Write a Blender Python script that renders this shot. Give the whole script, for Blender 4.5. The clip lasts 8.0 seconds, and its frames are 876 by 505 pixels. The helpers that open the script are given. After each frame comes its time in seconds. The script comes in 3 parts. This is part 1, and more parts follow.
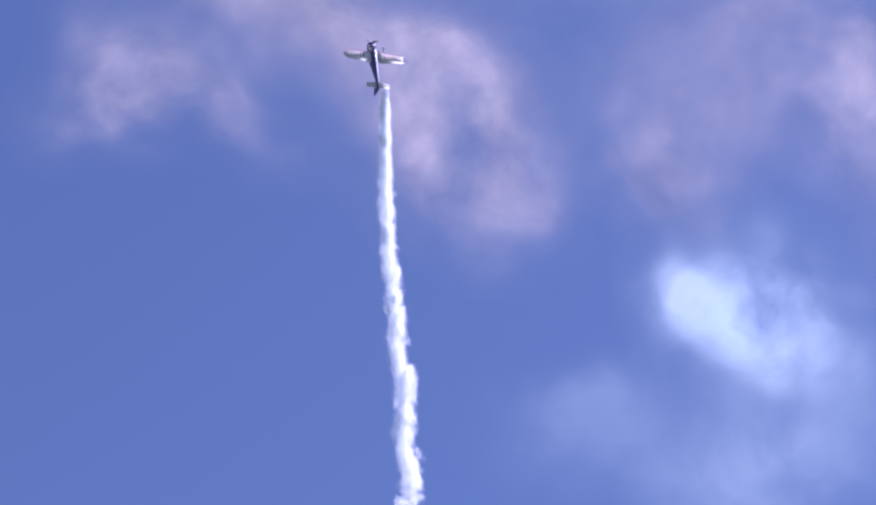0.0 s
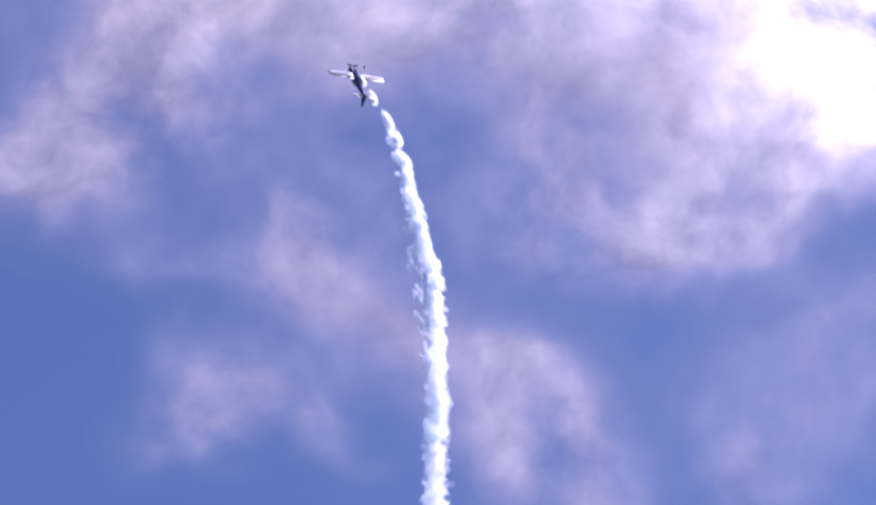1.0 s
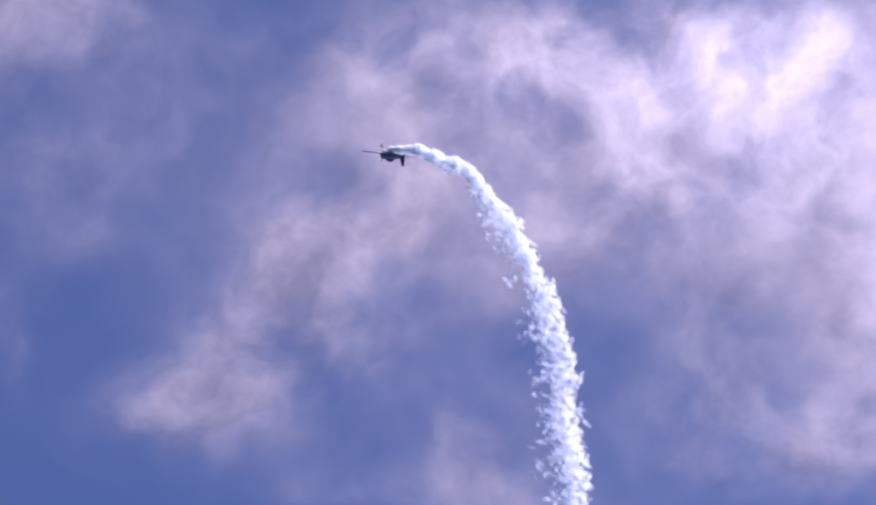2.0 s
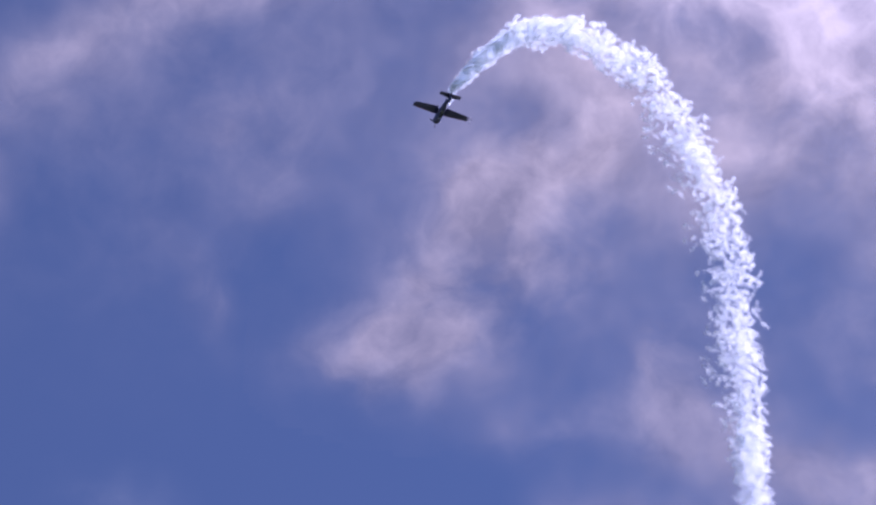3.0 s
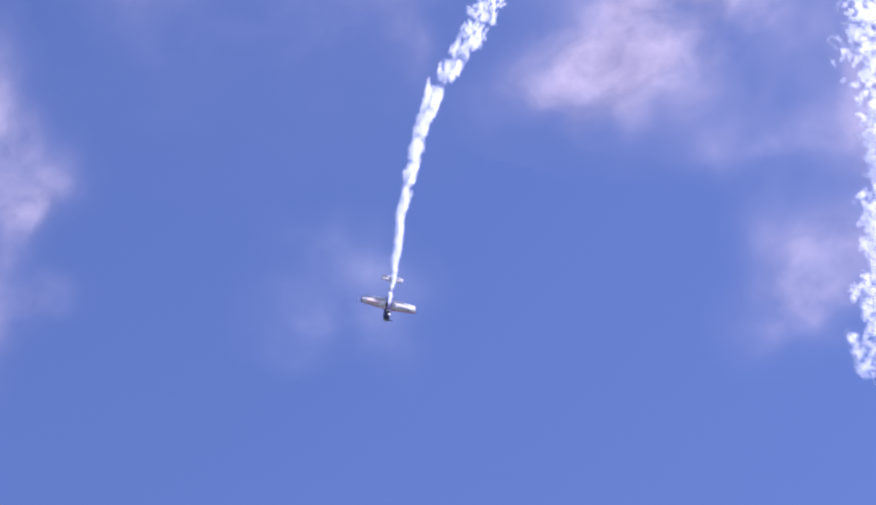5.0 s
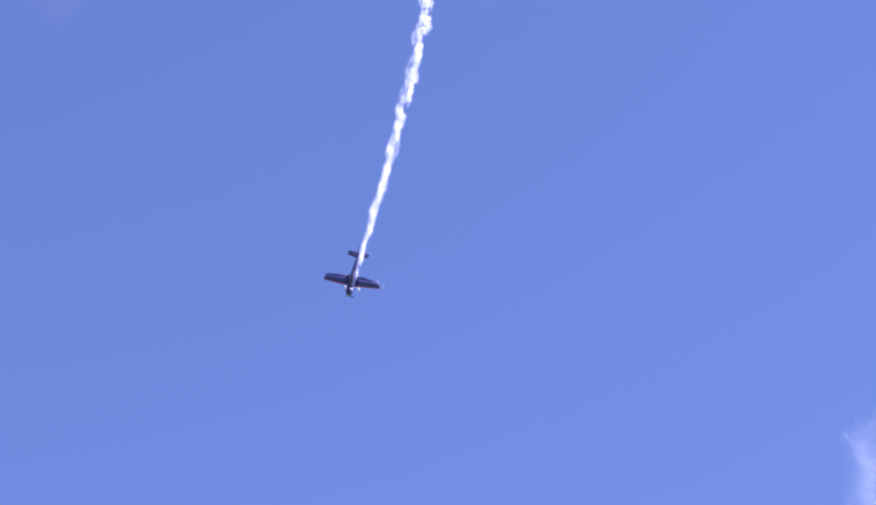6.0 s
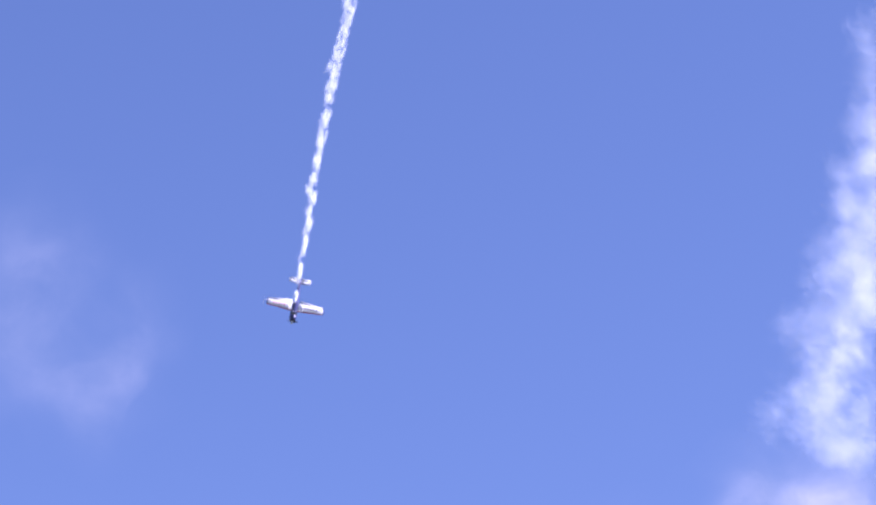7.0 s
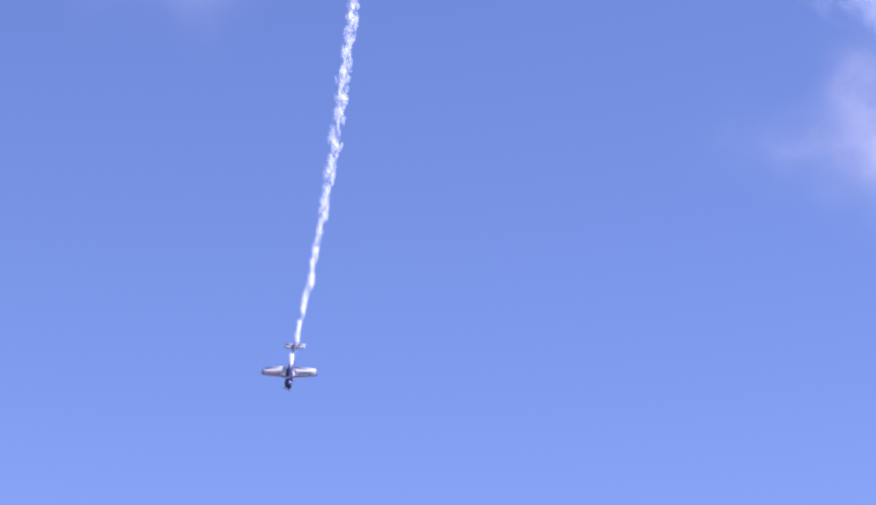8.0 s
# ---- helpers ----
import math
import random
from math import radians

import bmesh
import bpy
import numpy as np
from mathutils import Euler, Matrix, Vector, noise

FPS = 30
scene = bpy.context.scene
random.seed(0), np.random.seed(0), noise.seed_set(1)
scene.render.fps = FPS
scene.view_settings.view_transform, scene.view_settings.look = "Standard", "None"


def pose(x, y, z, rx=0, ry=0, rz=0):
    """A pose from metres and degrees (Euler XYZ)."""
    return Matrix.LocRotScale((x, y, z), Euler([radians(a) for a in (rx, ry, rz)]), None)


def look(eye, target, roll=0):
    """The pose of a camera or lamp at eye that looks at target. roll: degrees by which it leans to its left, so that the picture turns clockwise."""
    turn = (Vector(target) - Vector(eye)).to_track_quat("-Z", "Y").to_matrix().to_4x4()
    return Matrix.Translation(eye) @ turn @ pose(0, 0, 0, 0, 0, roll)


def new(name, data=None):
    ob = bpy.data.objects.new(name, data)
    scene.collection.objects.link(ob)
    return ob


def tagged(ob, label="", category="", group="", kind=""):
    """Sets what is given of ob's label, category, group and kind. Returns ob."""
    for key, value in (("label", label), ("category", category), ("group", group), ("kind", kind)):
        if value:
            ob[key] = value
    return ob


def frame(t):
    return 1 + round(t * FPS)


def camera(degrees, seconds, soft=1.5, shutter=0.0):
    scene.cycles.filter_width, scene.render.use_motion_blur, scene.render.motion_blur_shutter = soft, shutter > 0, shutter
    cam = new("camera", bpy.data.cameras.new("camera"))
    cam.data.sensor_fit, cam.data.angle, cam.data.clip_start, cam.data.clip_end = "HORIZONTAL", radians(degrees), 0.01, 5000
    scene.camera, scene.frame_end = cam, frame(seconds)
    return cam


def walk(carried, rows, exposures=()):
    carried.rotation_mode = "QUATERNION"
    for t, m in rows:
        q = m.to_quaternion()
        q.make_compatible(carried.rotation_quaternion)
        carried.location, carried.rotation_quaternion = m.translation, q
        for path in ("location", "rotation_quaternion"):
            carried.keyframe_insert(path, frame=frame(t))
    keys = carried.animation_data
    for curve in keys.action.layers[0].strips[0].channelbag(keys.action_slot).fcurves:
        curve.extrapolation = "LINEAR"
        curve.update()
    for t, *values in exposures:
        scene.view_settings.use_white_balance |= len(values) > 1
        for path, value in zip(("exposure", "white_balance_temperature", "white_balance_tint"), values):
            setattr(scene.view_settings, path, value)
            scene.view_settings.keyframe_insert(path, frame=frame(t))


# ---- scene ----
FIELD = 16.0
EYE = (0.0, 0.0, 1.7)


def aim(az, el):
    """Pose of the hand-held camera: degrees to the right of north, degrees up."""
    a, e = radians(az), radians(el)
    way = Vector((math.sin(a) * math.cos(e), math.cos(a) * math.cos(e), math.sin(e)))
    return look(EYE, Vector(EYE) + way * 100)


scene.cycles.transparent_max_bounces = 400  # light passes many thin layers of smoke
scene.cycles.max_bounces, scene.cycles.diffuse_bounces, scene.cycles.transmission_bounces = 28, 24, 24
cam = camera(FIELD, 8.0, soft=2.4)
walk(cam, [
    (0.00, aim(0.000, 38.000)),
    (0.10, aim(-0.425, 38.726)),
    (0.20, aim(-0.920, 39.521)),
    (0.30, aim(-1.271, 40.177)),
    (0.40, aim(-1.365, 40.966)),
    (0.50, aim(-1.284, 41.800)),
    (0.60, aim(-1.432, 42.367)),
    (0.70, aim(-1.394, 42.416)),
    (0.80, aim(-1.719, 42.301)),
    (0.90, aim(-2.039, 42.831)),
    (1.00, aim(-2.090, 43.752)),
    (1.10, aim(-2.000, 44.291)),
    (1.20, aim(-2.138, 44.715)),
    (1.30, aim(-2.611, 44.937)),
    (1.40, aim(-3.132, 45.138)),
    (1.50, aim(-3.764, 45.395)),
    (1.60, aim(-4.290, 45.926)),
    (1.70, aim(-4.576, 46.560)),
    (1.80, aim(-4.928, 47.143)),
    (1.90, aim(-5.556, 47.532)),
    (2.00, aim(-6.322, 47.757)),
    (2.10, aim(-7.251, 47.586)),
    (2.20, aim(-8.182, 47.727)),
    (2.40, aim(-9.543, 48.057)),
    (2.50, aim(-10.019, 48.151)),
    (2.60, aim(-10.414, 48.203)),
    (2.75, aim(-10.898, 48.067)),
    (2.90, aim(-11.302, 47.455)),
    (3.10, aim(-11.809, 46.062)),
    (3.30, aim(-12.413, 46.371)),
    (3.40, aim(-12.815, 47.535)),
    (3.50, aim(-13.141, 47.675)),
    (3.60, aim(-12.849, 47.427)),
    (3.70, aim(-12.956, 46.683)),
    (3.80, aim(-13.526, 45.642)),
    (3.90, aim(-13.493, 45.068)),
    (4.00, aim(-13.215, 44.923)),
    (4.10, aim(-13.316, 44.797)),
    (4.20, aim(-13.565, 44.469)),
    (4.30, aim(-13.791, 43.939)),
    (4.40, aim(-14.617, 42.970)),
    (4.50, aim(-14.945, 42.786)),
    (4.60, aim(-14.798, 42.816)),
    (4.70, aim(-15.226, 42.657)),
    (4.80, aim(-15.347, 42.595)),
    (4.90, aim(-16.050, 42.118)),
    (5.00, aim(-16.817, 41.626)),
    (5.10, aim(-17.165, 40.838)),
    (5.20, aim(-17.698, 40.219)),
    (5.40, aim(-18.312, 38.904)),
    (5.60, aim(-18.400, 37.417)),
    (5.80, aim(-18.439, 35.925)),
    (6.00, aim(-18.674, 34.425)),
    (6.15, aim(-18.985, 33.274)),
    (6.30, aim(-18.977, 32.125)),
    (6.40, aim(-18.766, 31.353)),
    (6.50, aim(-18.915, 30.564)),
    (6.60, aim(-18.777, 29.940)),
    (6.70, aim(-18.920, 29.306)),
    (6.80, aim(-19.070, 28.666)),
    (6.90, aim(-19.387, 27.897)),
    (7.00, aim(-19.833, 27.164)),
    (7.10, aim(-20.060, 26.376)),
    (7.20, aim(-20.328, 25.755)),
    (7.30, aim(-20.516, 24.996)),
    (7.40, aim(-20.641, 24.249)),
    (7.50, aim(-20.811, 23.528)),
    (7.60, aim(-20.963, 22.852)),
    (7.70, aim(-21.183, 22.079)),
    (7.80, aim(-21.500, 21.288)),
    (7.90, aim(-21.734, 20.424)),
    (8.00, aim(-21.992, 19.502)),
], exposures=[(t, e + 1.12, 5450, 47) for t, e in ((0.0, 0.06), (0.5, 0.14), (1.0, 0.11), (1.5, 0.03), (2.2, -0.26), (3.3, -0.26), (4.0, -0.1), (4.5, 0.18), (5.2, 0.50), (6.3, 0.60), (7.0, 0.50), (7.5, 0.40), (8.0, 0.34))])

# ---- daylight ----
SUN_AZ, SUN_EL = 81.0, 45.0
world = bpy.data.worlds.new("sky")
scene.world = world
world.use_nodes = True
wn = world.node_tree.nodes
sky = wn.new("ShaderNodeTexSky")
sky.sky_type = "NISHITA"
sky.sun_disc = False
sky.sun_elevation, sky.sun_rotation = radians(SUN_EL), radians(SUN_AZ)
sky.air_density, sky.dust_density, sky.ozone_density = 1.0, 0.4, 3.0
wn["Background"].inputs["Strength"].default_value = 0.05
world.node_tree.links.new(sky.outputs["Color"], wn["Background"].inputs["Color"])
sun = new("sun", bpy.data.lights.new("sun", "SUN"))
sun.data.energy, sun.data.angle, sun.data.color = 4.8, radians(0.5), (1.0, 0.985, 0.955)
SUN_WAY = Vector((math.sin(radians(SUN_AZ)) * math.cos(radians(SUN_EL)), math.cos(radians(SUN_AZ)) * math.cos(radians(SUN_EL)), math.sin(radians(SUN_EL))))
sun.matrix_world = look(SUN_WAY * 500, (0, 0, 0))


# ---- materials ----
def material(name):
    m = bpy.data.materials.new(name)
    m.use_nodes = True
    return m, m.node_tree.nodes, m.node_tree.links


def paint(name, colour, rough=0.35, metal=0.0, worn=0.12, coat=0.3):
    """Sprayed paint with grime at two scales."""
    m, n, l = material(name)
    p = n["Principled BSDF"]
    co = n.new("ShaderNodeTexCoord")
    big, fine = n.new("ShaderNodeTexNoise"), n.new("ShaderNodeTexNoise")
    big.inputs["Scale"].default_value, fine.inputs["Scale"].default_value = 1.3, 22.0
    big.inputs["Detail"].default_value = 5.0
    mix = n.new("ShaderNodeMix")
    mix.data_type = "RGBA"
    mix.inputs[6].default_value = (*colour, 1)
    mix.inputs[7].default_value = (*[c * 0.62 + 0.015 for c in colour], 1)
    ramp = n.new("ShaderNodeMapRange")
    ramp.inputs["From Min"].default_value, ramp.inputs["From Max"].default_value = 0.45, 0.8
    ramp.inputs["To Max"].default_value = worn * 4
    for t in (big, fine):
        l.new(co.outputs["Object"], t.inputs["Vector"])
    l.new(big.outputs["Fac"], ramp.inputs["Value"])
    l.new(ramp.outputs["Result"], mix.inputs[0])
    l.new(mix.outputs[2], p.inputs["Base Color"])
    rr = n.new("ShaderNodeMapRange")
    rr.inputs["To Min"].default_value, rr.inputs["To Max"].default_value = rough * 0.75, rough * 1.3
    l.new(fine.outputs["Fac"], rr.inputs["Value"])
    l.new(rr.outputs["Result"], p.inputs["Roughness"])
    bump = n.new("ShaderNodeBump")
    bump.inputs["Strength"].default_value, bump.inputs["Distance"].default_value = 0.15, 0.01
    l.new(fine.outputs["Fac"], bump.inputs["Height"])
    l.new(bump.outputs["Normal"], p.inputs["Normal"])
    p.inputs["Metallic"].default_value = metal
    p.inputs["Coat Weight"].default_value = coat
    return m


WHITE = paint("white_paint", (0.52, 0.52, 0.52), rough=0.6, coat=0.0)
RED = paint("red_paint", (0.55, 0.045, 0.02))
NAVY = paint("navy_paint", (0.03, 0.033, 0.11))
BLACK = paint("black_rubber", (0.025, 0.025, 0.027), rough=0.7, coat=0.0)
METAL = paint("steel", (0.45, 0.44, 0.42), rough=0.3, metal=0.9, coat=0.0)
FADED = paint("faded_red_markings", (0.45, 0.17, 0.17))
DARK = paint("dark_markings", (0.03, 0.03, 0.04))
GLASS, gn, gl = material("tinted_canopy")
gn["Principled BSDF"].inputs["Base Color"].default_value = (0.35, 0.4, 0.45, 1)
gn["Principled BSDF"].inputs["Transmission Weight"].default_value = 0.85
gn["Principled BSDF"].inputs["Roughness"].default_value = 0.04


def smoke_material(name, cover):
    """Oil smoke: bright scattering droplets, dense in the middle of each shred and thinning out to nothing at its rim."""
    m, n, l = material(name)
    n.remove(n["Principled BSDF"])
    info, att = n.new("ShaderNodeNewGeometry"), n.new("ShaderNodeAttribute")
    att.attribute_name = "droplets"
    vary, soft, veil_by = n.new("ShaderNodeMapRange"), n.new("ShaderNodeMapRange"), n.new("ShaderNodeMath")
    vary.inputs["To Min"].default_value, vary.inputs["To Max"].default_value = cover * 0.5, cover * 1.5
    soft.interpolation_type = "SMOOTHSTEP"
    veil_by.operation = "MULTIPLY"
    l.new(info.outputs["Random Per Island"], vary.inputs["Value"])
    l.new(att.outputs["Fac"], soft.inputs["Value"])
    l.new(vary.outputs["Result"], veil_by.inputs[0])
    l.new(soft.outputs["Result"], veil_by.inputs[1])
    d, t, mix = n.new("ShaderNodeBsdfDiffuse"), n.new("ShaderNodeBsdfTranslucent"), n.new("ShaderNodeMixShader")
    mix.inputs[0].default_value = 0.55
    for b in (d, t):
        b.inputs["Color"].default_value = (0.94, 0.97, 1.0, 1)
    l.new(d.outputs[0], mix.inputs[1])
    l.new(t.outputs[0], mix.inputs[2])
    clear, veil = n.new("ShaderNodeBsdfTransparent"), n.new("ShaderNodeMixShader")
    l.new(veil_by.outputs[0], veil.inputs[0])
    l.new(clear.outputs[0], veil.inputs[1])
    l.new(mix.outputs[0], veil.inputs[2])
    l.new(veil.outputs[0], n["Material Output"].inputs["Surface"])
    return m


SMOKE = smoke_material("white_smoke", 0.17)
FINE_SMOKE = smoke_material("fresh_smoke", 0.12)
MID_SMOKE = smoke_material("drifting_smoke", 0.15)
THIN_SMOKE = smoke_material("thinning_smoke", 0.013)


def cloud_material():
    """Far water-vapour cloud: the lobes' density, eaten into by ragged noise at several scales. Its sunlit brightness
    is painted in as emission.
    """
    m, n, l = material("glowing_cloud_vapour")
    n.remove(n["Principled BSDF"])
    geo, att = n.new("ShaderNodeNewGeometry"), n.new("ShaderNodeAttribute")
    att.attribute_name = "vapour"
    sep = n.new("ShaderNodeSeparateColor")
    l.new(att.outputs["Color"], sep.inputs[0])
    scaled = n.new("ShaderNodeVectorMath")
    scaled.operation = "SCALE"
    scaled.inputs["Scale"].default_value = 1 / 110.0
    l.new(geo.outputs["Position"], scaled.inputs[0])
    warp = n.new("ShaderNodeTexNoise")
    warp.inputs["Scale"].default_value, warp.inputs["Detail"].default_value = 0.9, 3.0
    l.new(scaled.outputs[0], warp.inputs["Vector"])
    add = n.new("ShaderNodeVectorMath")
    add.operation = "MULTIPLY_ADD"
    add.inputs[1].default_value = (0.75, 0.75, 0.75)
    l.new(warp.outputs["Color"], add.inputs[0])
    l.new(scaled.outputs[0], add.inputs[2])
    fbm = n.new("ShaderNodeTexNoise")
    fbm.inputs["Scale"].default_value, fbm.inputs["Detail"].default_value, fbm.inputs["Roughness"].default_value = 0.8, 6.0, 0.5
    l.new(add.outputs[0], fbm.inputs["Vector"])
    gaps = n.new("ShaderNodeMapRange")
    gaps.inputs["From Min"].default_value, gaps.inputs["From Max"].default_value = 0.34, 0.66
    gaps.inputs["To Min"].default_value, gaps.inputs["To Max"].default_value = 0.36, 1.3
    gaps.clamp = False
    l.new(fbm.outputs["Fac"], gaps.inputs["Value"])
    dens = n.new("ShaderNodeMath")
    dens.operation = "MULTIPLY"
    l.new(gaps.outputs["Result"], dens.inputs[0])
    l.new(sep.outputs[0], dens.inputs[1])
    ramp = n.new("ShaderNodeMapRange")
    ramp.inputs["From Min"].default_value, ramp.inputs["From Max"].default_value = 0.0, 1.3
    l.new(dens.outputs[0], ramp.inputs["Value"])
    thick, alpha = n.new("ShaderNodeMath"), n.new("ShaderNodeMath")
    thick.operation, alpha.operation = "MULTIPLY", "MINIMUM"
    thick.inputs[1].default_value = 1.0
    l.new(ramp.outputs["Result"], thick.inputs[0])
    scaled_by = n.new("ShaderNodeMath")
    scaled_by.operation = "MULTIPLY"
    scaled_by.inputs[1].default_value = 1.3
    l.new(sep.outputs[1], scaled_by.inputs[0])
    l.new(scaled_by.outputs[0], thick.inputs[1])
    l.new(thick.outputs[0], alpha.inputs[0])
    alpha.inputs[1].default_value = 0.98
    tint = n.new("ShaderNodeMix")
    tint.data_type = "RGBA"
    tint.inputs[6].default_value = (0.16, 0.154, 0.17, 1)
    tint.inputs[7].default_value = (0.35, 0.322, 0.31, 1)
    tone, soft = n.new("ShaderNodeTexNoise"), n.new("ShaderNodeMapRange")
    tone.inputs["Scale"].default_value, tone.inputs["Detail"].default_value, tone.inputs["Roughness"].default_value = 1.25, 7.0, 0.55
    soft.inputs["From Min"].default_value, soft.inputs["From Max"].default_value = 0.33, 0.68
    l.new(add.outputs[0], tone.inputs["Vector"])
    l.new(tone.outputs["Fac"], soft.inputs["Value"])
    l.new(soft.outputs["Result"], tint.inputs[0])
    # the sheet glows by itself, by the brightness painted per lobe
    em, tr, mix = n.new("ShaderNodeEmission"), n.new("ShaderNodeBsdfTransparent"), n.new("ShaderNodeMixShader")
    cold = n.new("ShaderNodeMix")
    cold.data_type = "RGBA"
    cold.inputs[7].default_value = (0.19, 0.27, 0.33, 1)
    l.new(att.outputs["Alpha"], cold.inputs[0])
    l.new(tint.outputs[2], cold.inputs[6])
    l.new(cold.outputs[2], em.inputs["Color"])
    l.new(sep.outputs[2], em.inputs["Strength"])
    l.new(alpha.outputs[0], mix.inputs[0])
    l.new(tr.outputs[0], mix.inputs[1])
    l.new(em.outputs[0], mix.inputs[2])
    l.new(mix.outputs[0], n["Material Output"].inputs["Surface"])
    return m


CLOUD = cloud_material()

GRASS, an, al = material("meadow")
an["Principled BSDF"].inputs["Roughness"].default_value = 0.95
g1 = an.new("ShaderNodeTexNoise")
g1.inputs["Scale"].default_value, g1.inputs["Detail"].default_value = 0.02, 12.0
g2 = an.new("ShaderNodeValToRGB")
g2.color_ramp.elements[0].color, g2.color_ramp.elements[1].color = (0.025, 0.042, 0.016, 1), (0.065, 0.078, 0.035, 1)
g3 = an.new("ShaderNodeTexCoord")
al.new(g3.outputs["Object"], g1.inputs["Vector"])
al.new(g1.outputs["Fac"], g2.inputs["Fac"])
al.new(g2.outputs["Color"], an["Principled BSDF"].inputs["Base Color"])


# ---- mesh helpers ----
def mesh_of(name, bm, mat, smooth=True):
    me = bpy.data.meshes.new(name)
    bmesh.ops.recalc_face_normals(bm, faces=bm.faces)
    bm.to_mesh(me)
    bm.free()
    for m in (mat if isinstance(mat, (list, tuple)) else [mat]):
        me.materials.append(m)
    if smooth:
        me.polygons.foreach_set("use_smooth", [True] * len(me.polygons))
    return me


def part(name, bm, mat, parent, label="", smooth=True):
    ob = new(name, mesh_of(name, bm, mat, smooth))
    ob.parent = parent
    return tagged(ob, label)


def loft(rings, closed=True):
    """Skin over a row of rings of points; the ends are capped."""
    bm = bmesh.new()
    rows = [[bm.verts.new(p) for p in ring] for ring in rings]
    for a, b in zip(rows, rows[1:]):
        k = len(a)
        for i in range(k if closed else k - 1):
            j = (i + 1) % k
            bm.faces.new((a[i], a[j], b[j], b[i]))
    bm.faces.new(rows[0][::-1])
    bm.faces.new(rows[-1])
    return bm


def oval(x, zc, hw, hh, k=20, square=2.4):
    ring = []
    for i in range(k):
        a = 2 * math.pi * i / k
        c, s = math.cos(a), math.sin(a)
        ring.append((x, hw * math.copysign(abs(c) ** (2 / square), c), zc + hh * math.copysign(abs(s) ** (2 / square), s)))
    return ring


FOIL = [(0.0, 0.0), (0.02, 0.35), (0.08, 0.7), (0.2, 0.97), (0.33, 1.0), (0.55, 0.82), (0.78, 0.45), (0.97, 0.07)]


def foil_ring(y, lead, chord, thick, z=0.0, start=0.0, stop=1.0):
    """A symmetrical section at span y; x runs forward from the leading edge back."""
    pts = [p for p in FOIL if start - 1e-6 <= p[0] <= stop + 1e-6]

    def height(s):
        xs, hs = [p[0] for p in FOIL] + [1.0], [p[1] for p in FOIL] + [0.03]
        return float(np.interp(s, xs, hs))
    stations = sorted({start, stop, *[p[0] for p in pts]})
    up = [(lead - s * chord, y, z + 0.5 * thick * chord * max(height(s), 0.03)) for s in stations]
    low = [(lead - s * chord, y, z - 0.5 * thick * chord * max(height(s), 0.03)) for s in reversed(stations)]
    return up + low


def blade_between(rings):
    return loft(rings)


def tube(a, b, ra, rb=None, k=10, flat=1.0):
    a, b = Vector(a), Vector(b)
    rb = ra if rb is None else rb
    way = (b - a).normalized()
    side = way.orthogonal().normalized()
    other = way.cross(side)
    rings = []
    for p, r in ((a, ra), (b, rb)):
        rings.append([p + side * r * math.cos(2 * math.pi * i / k) + other * r * flat * math.sin(2 * math.pi * i / k) for i in range(k)])
    return loft(rings)


# ---- setting ----
def ground():
    bm = bmesh.new()
    bmesh.ops.create_circle(bm, cap_ends=True, radius=4900, segments=96)
    ob = new("ground", mesh_of("ground", bm, GRASS, False))
    tagged(ob, "flat green airfield meadow reaching to the horizon", "ground", kind="structure")


ground()
CLOUD_COUNT = [0]


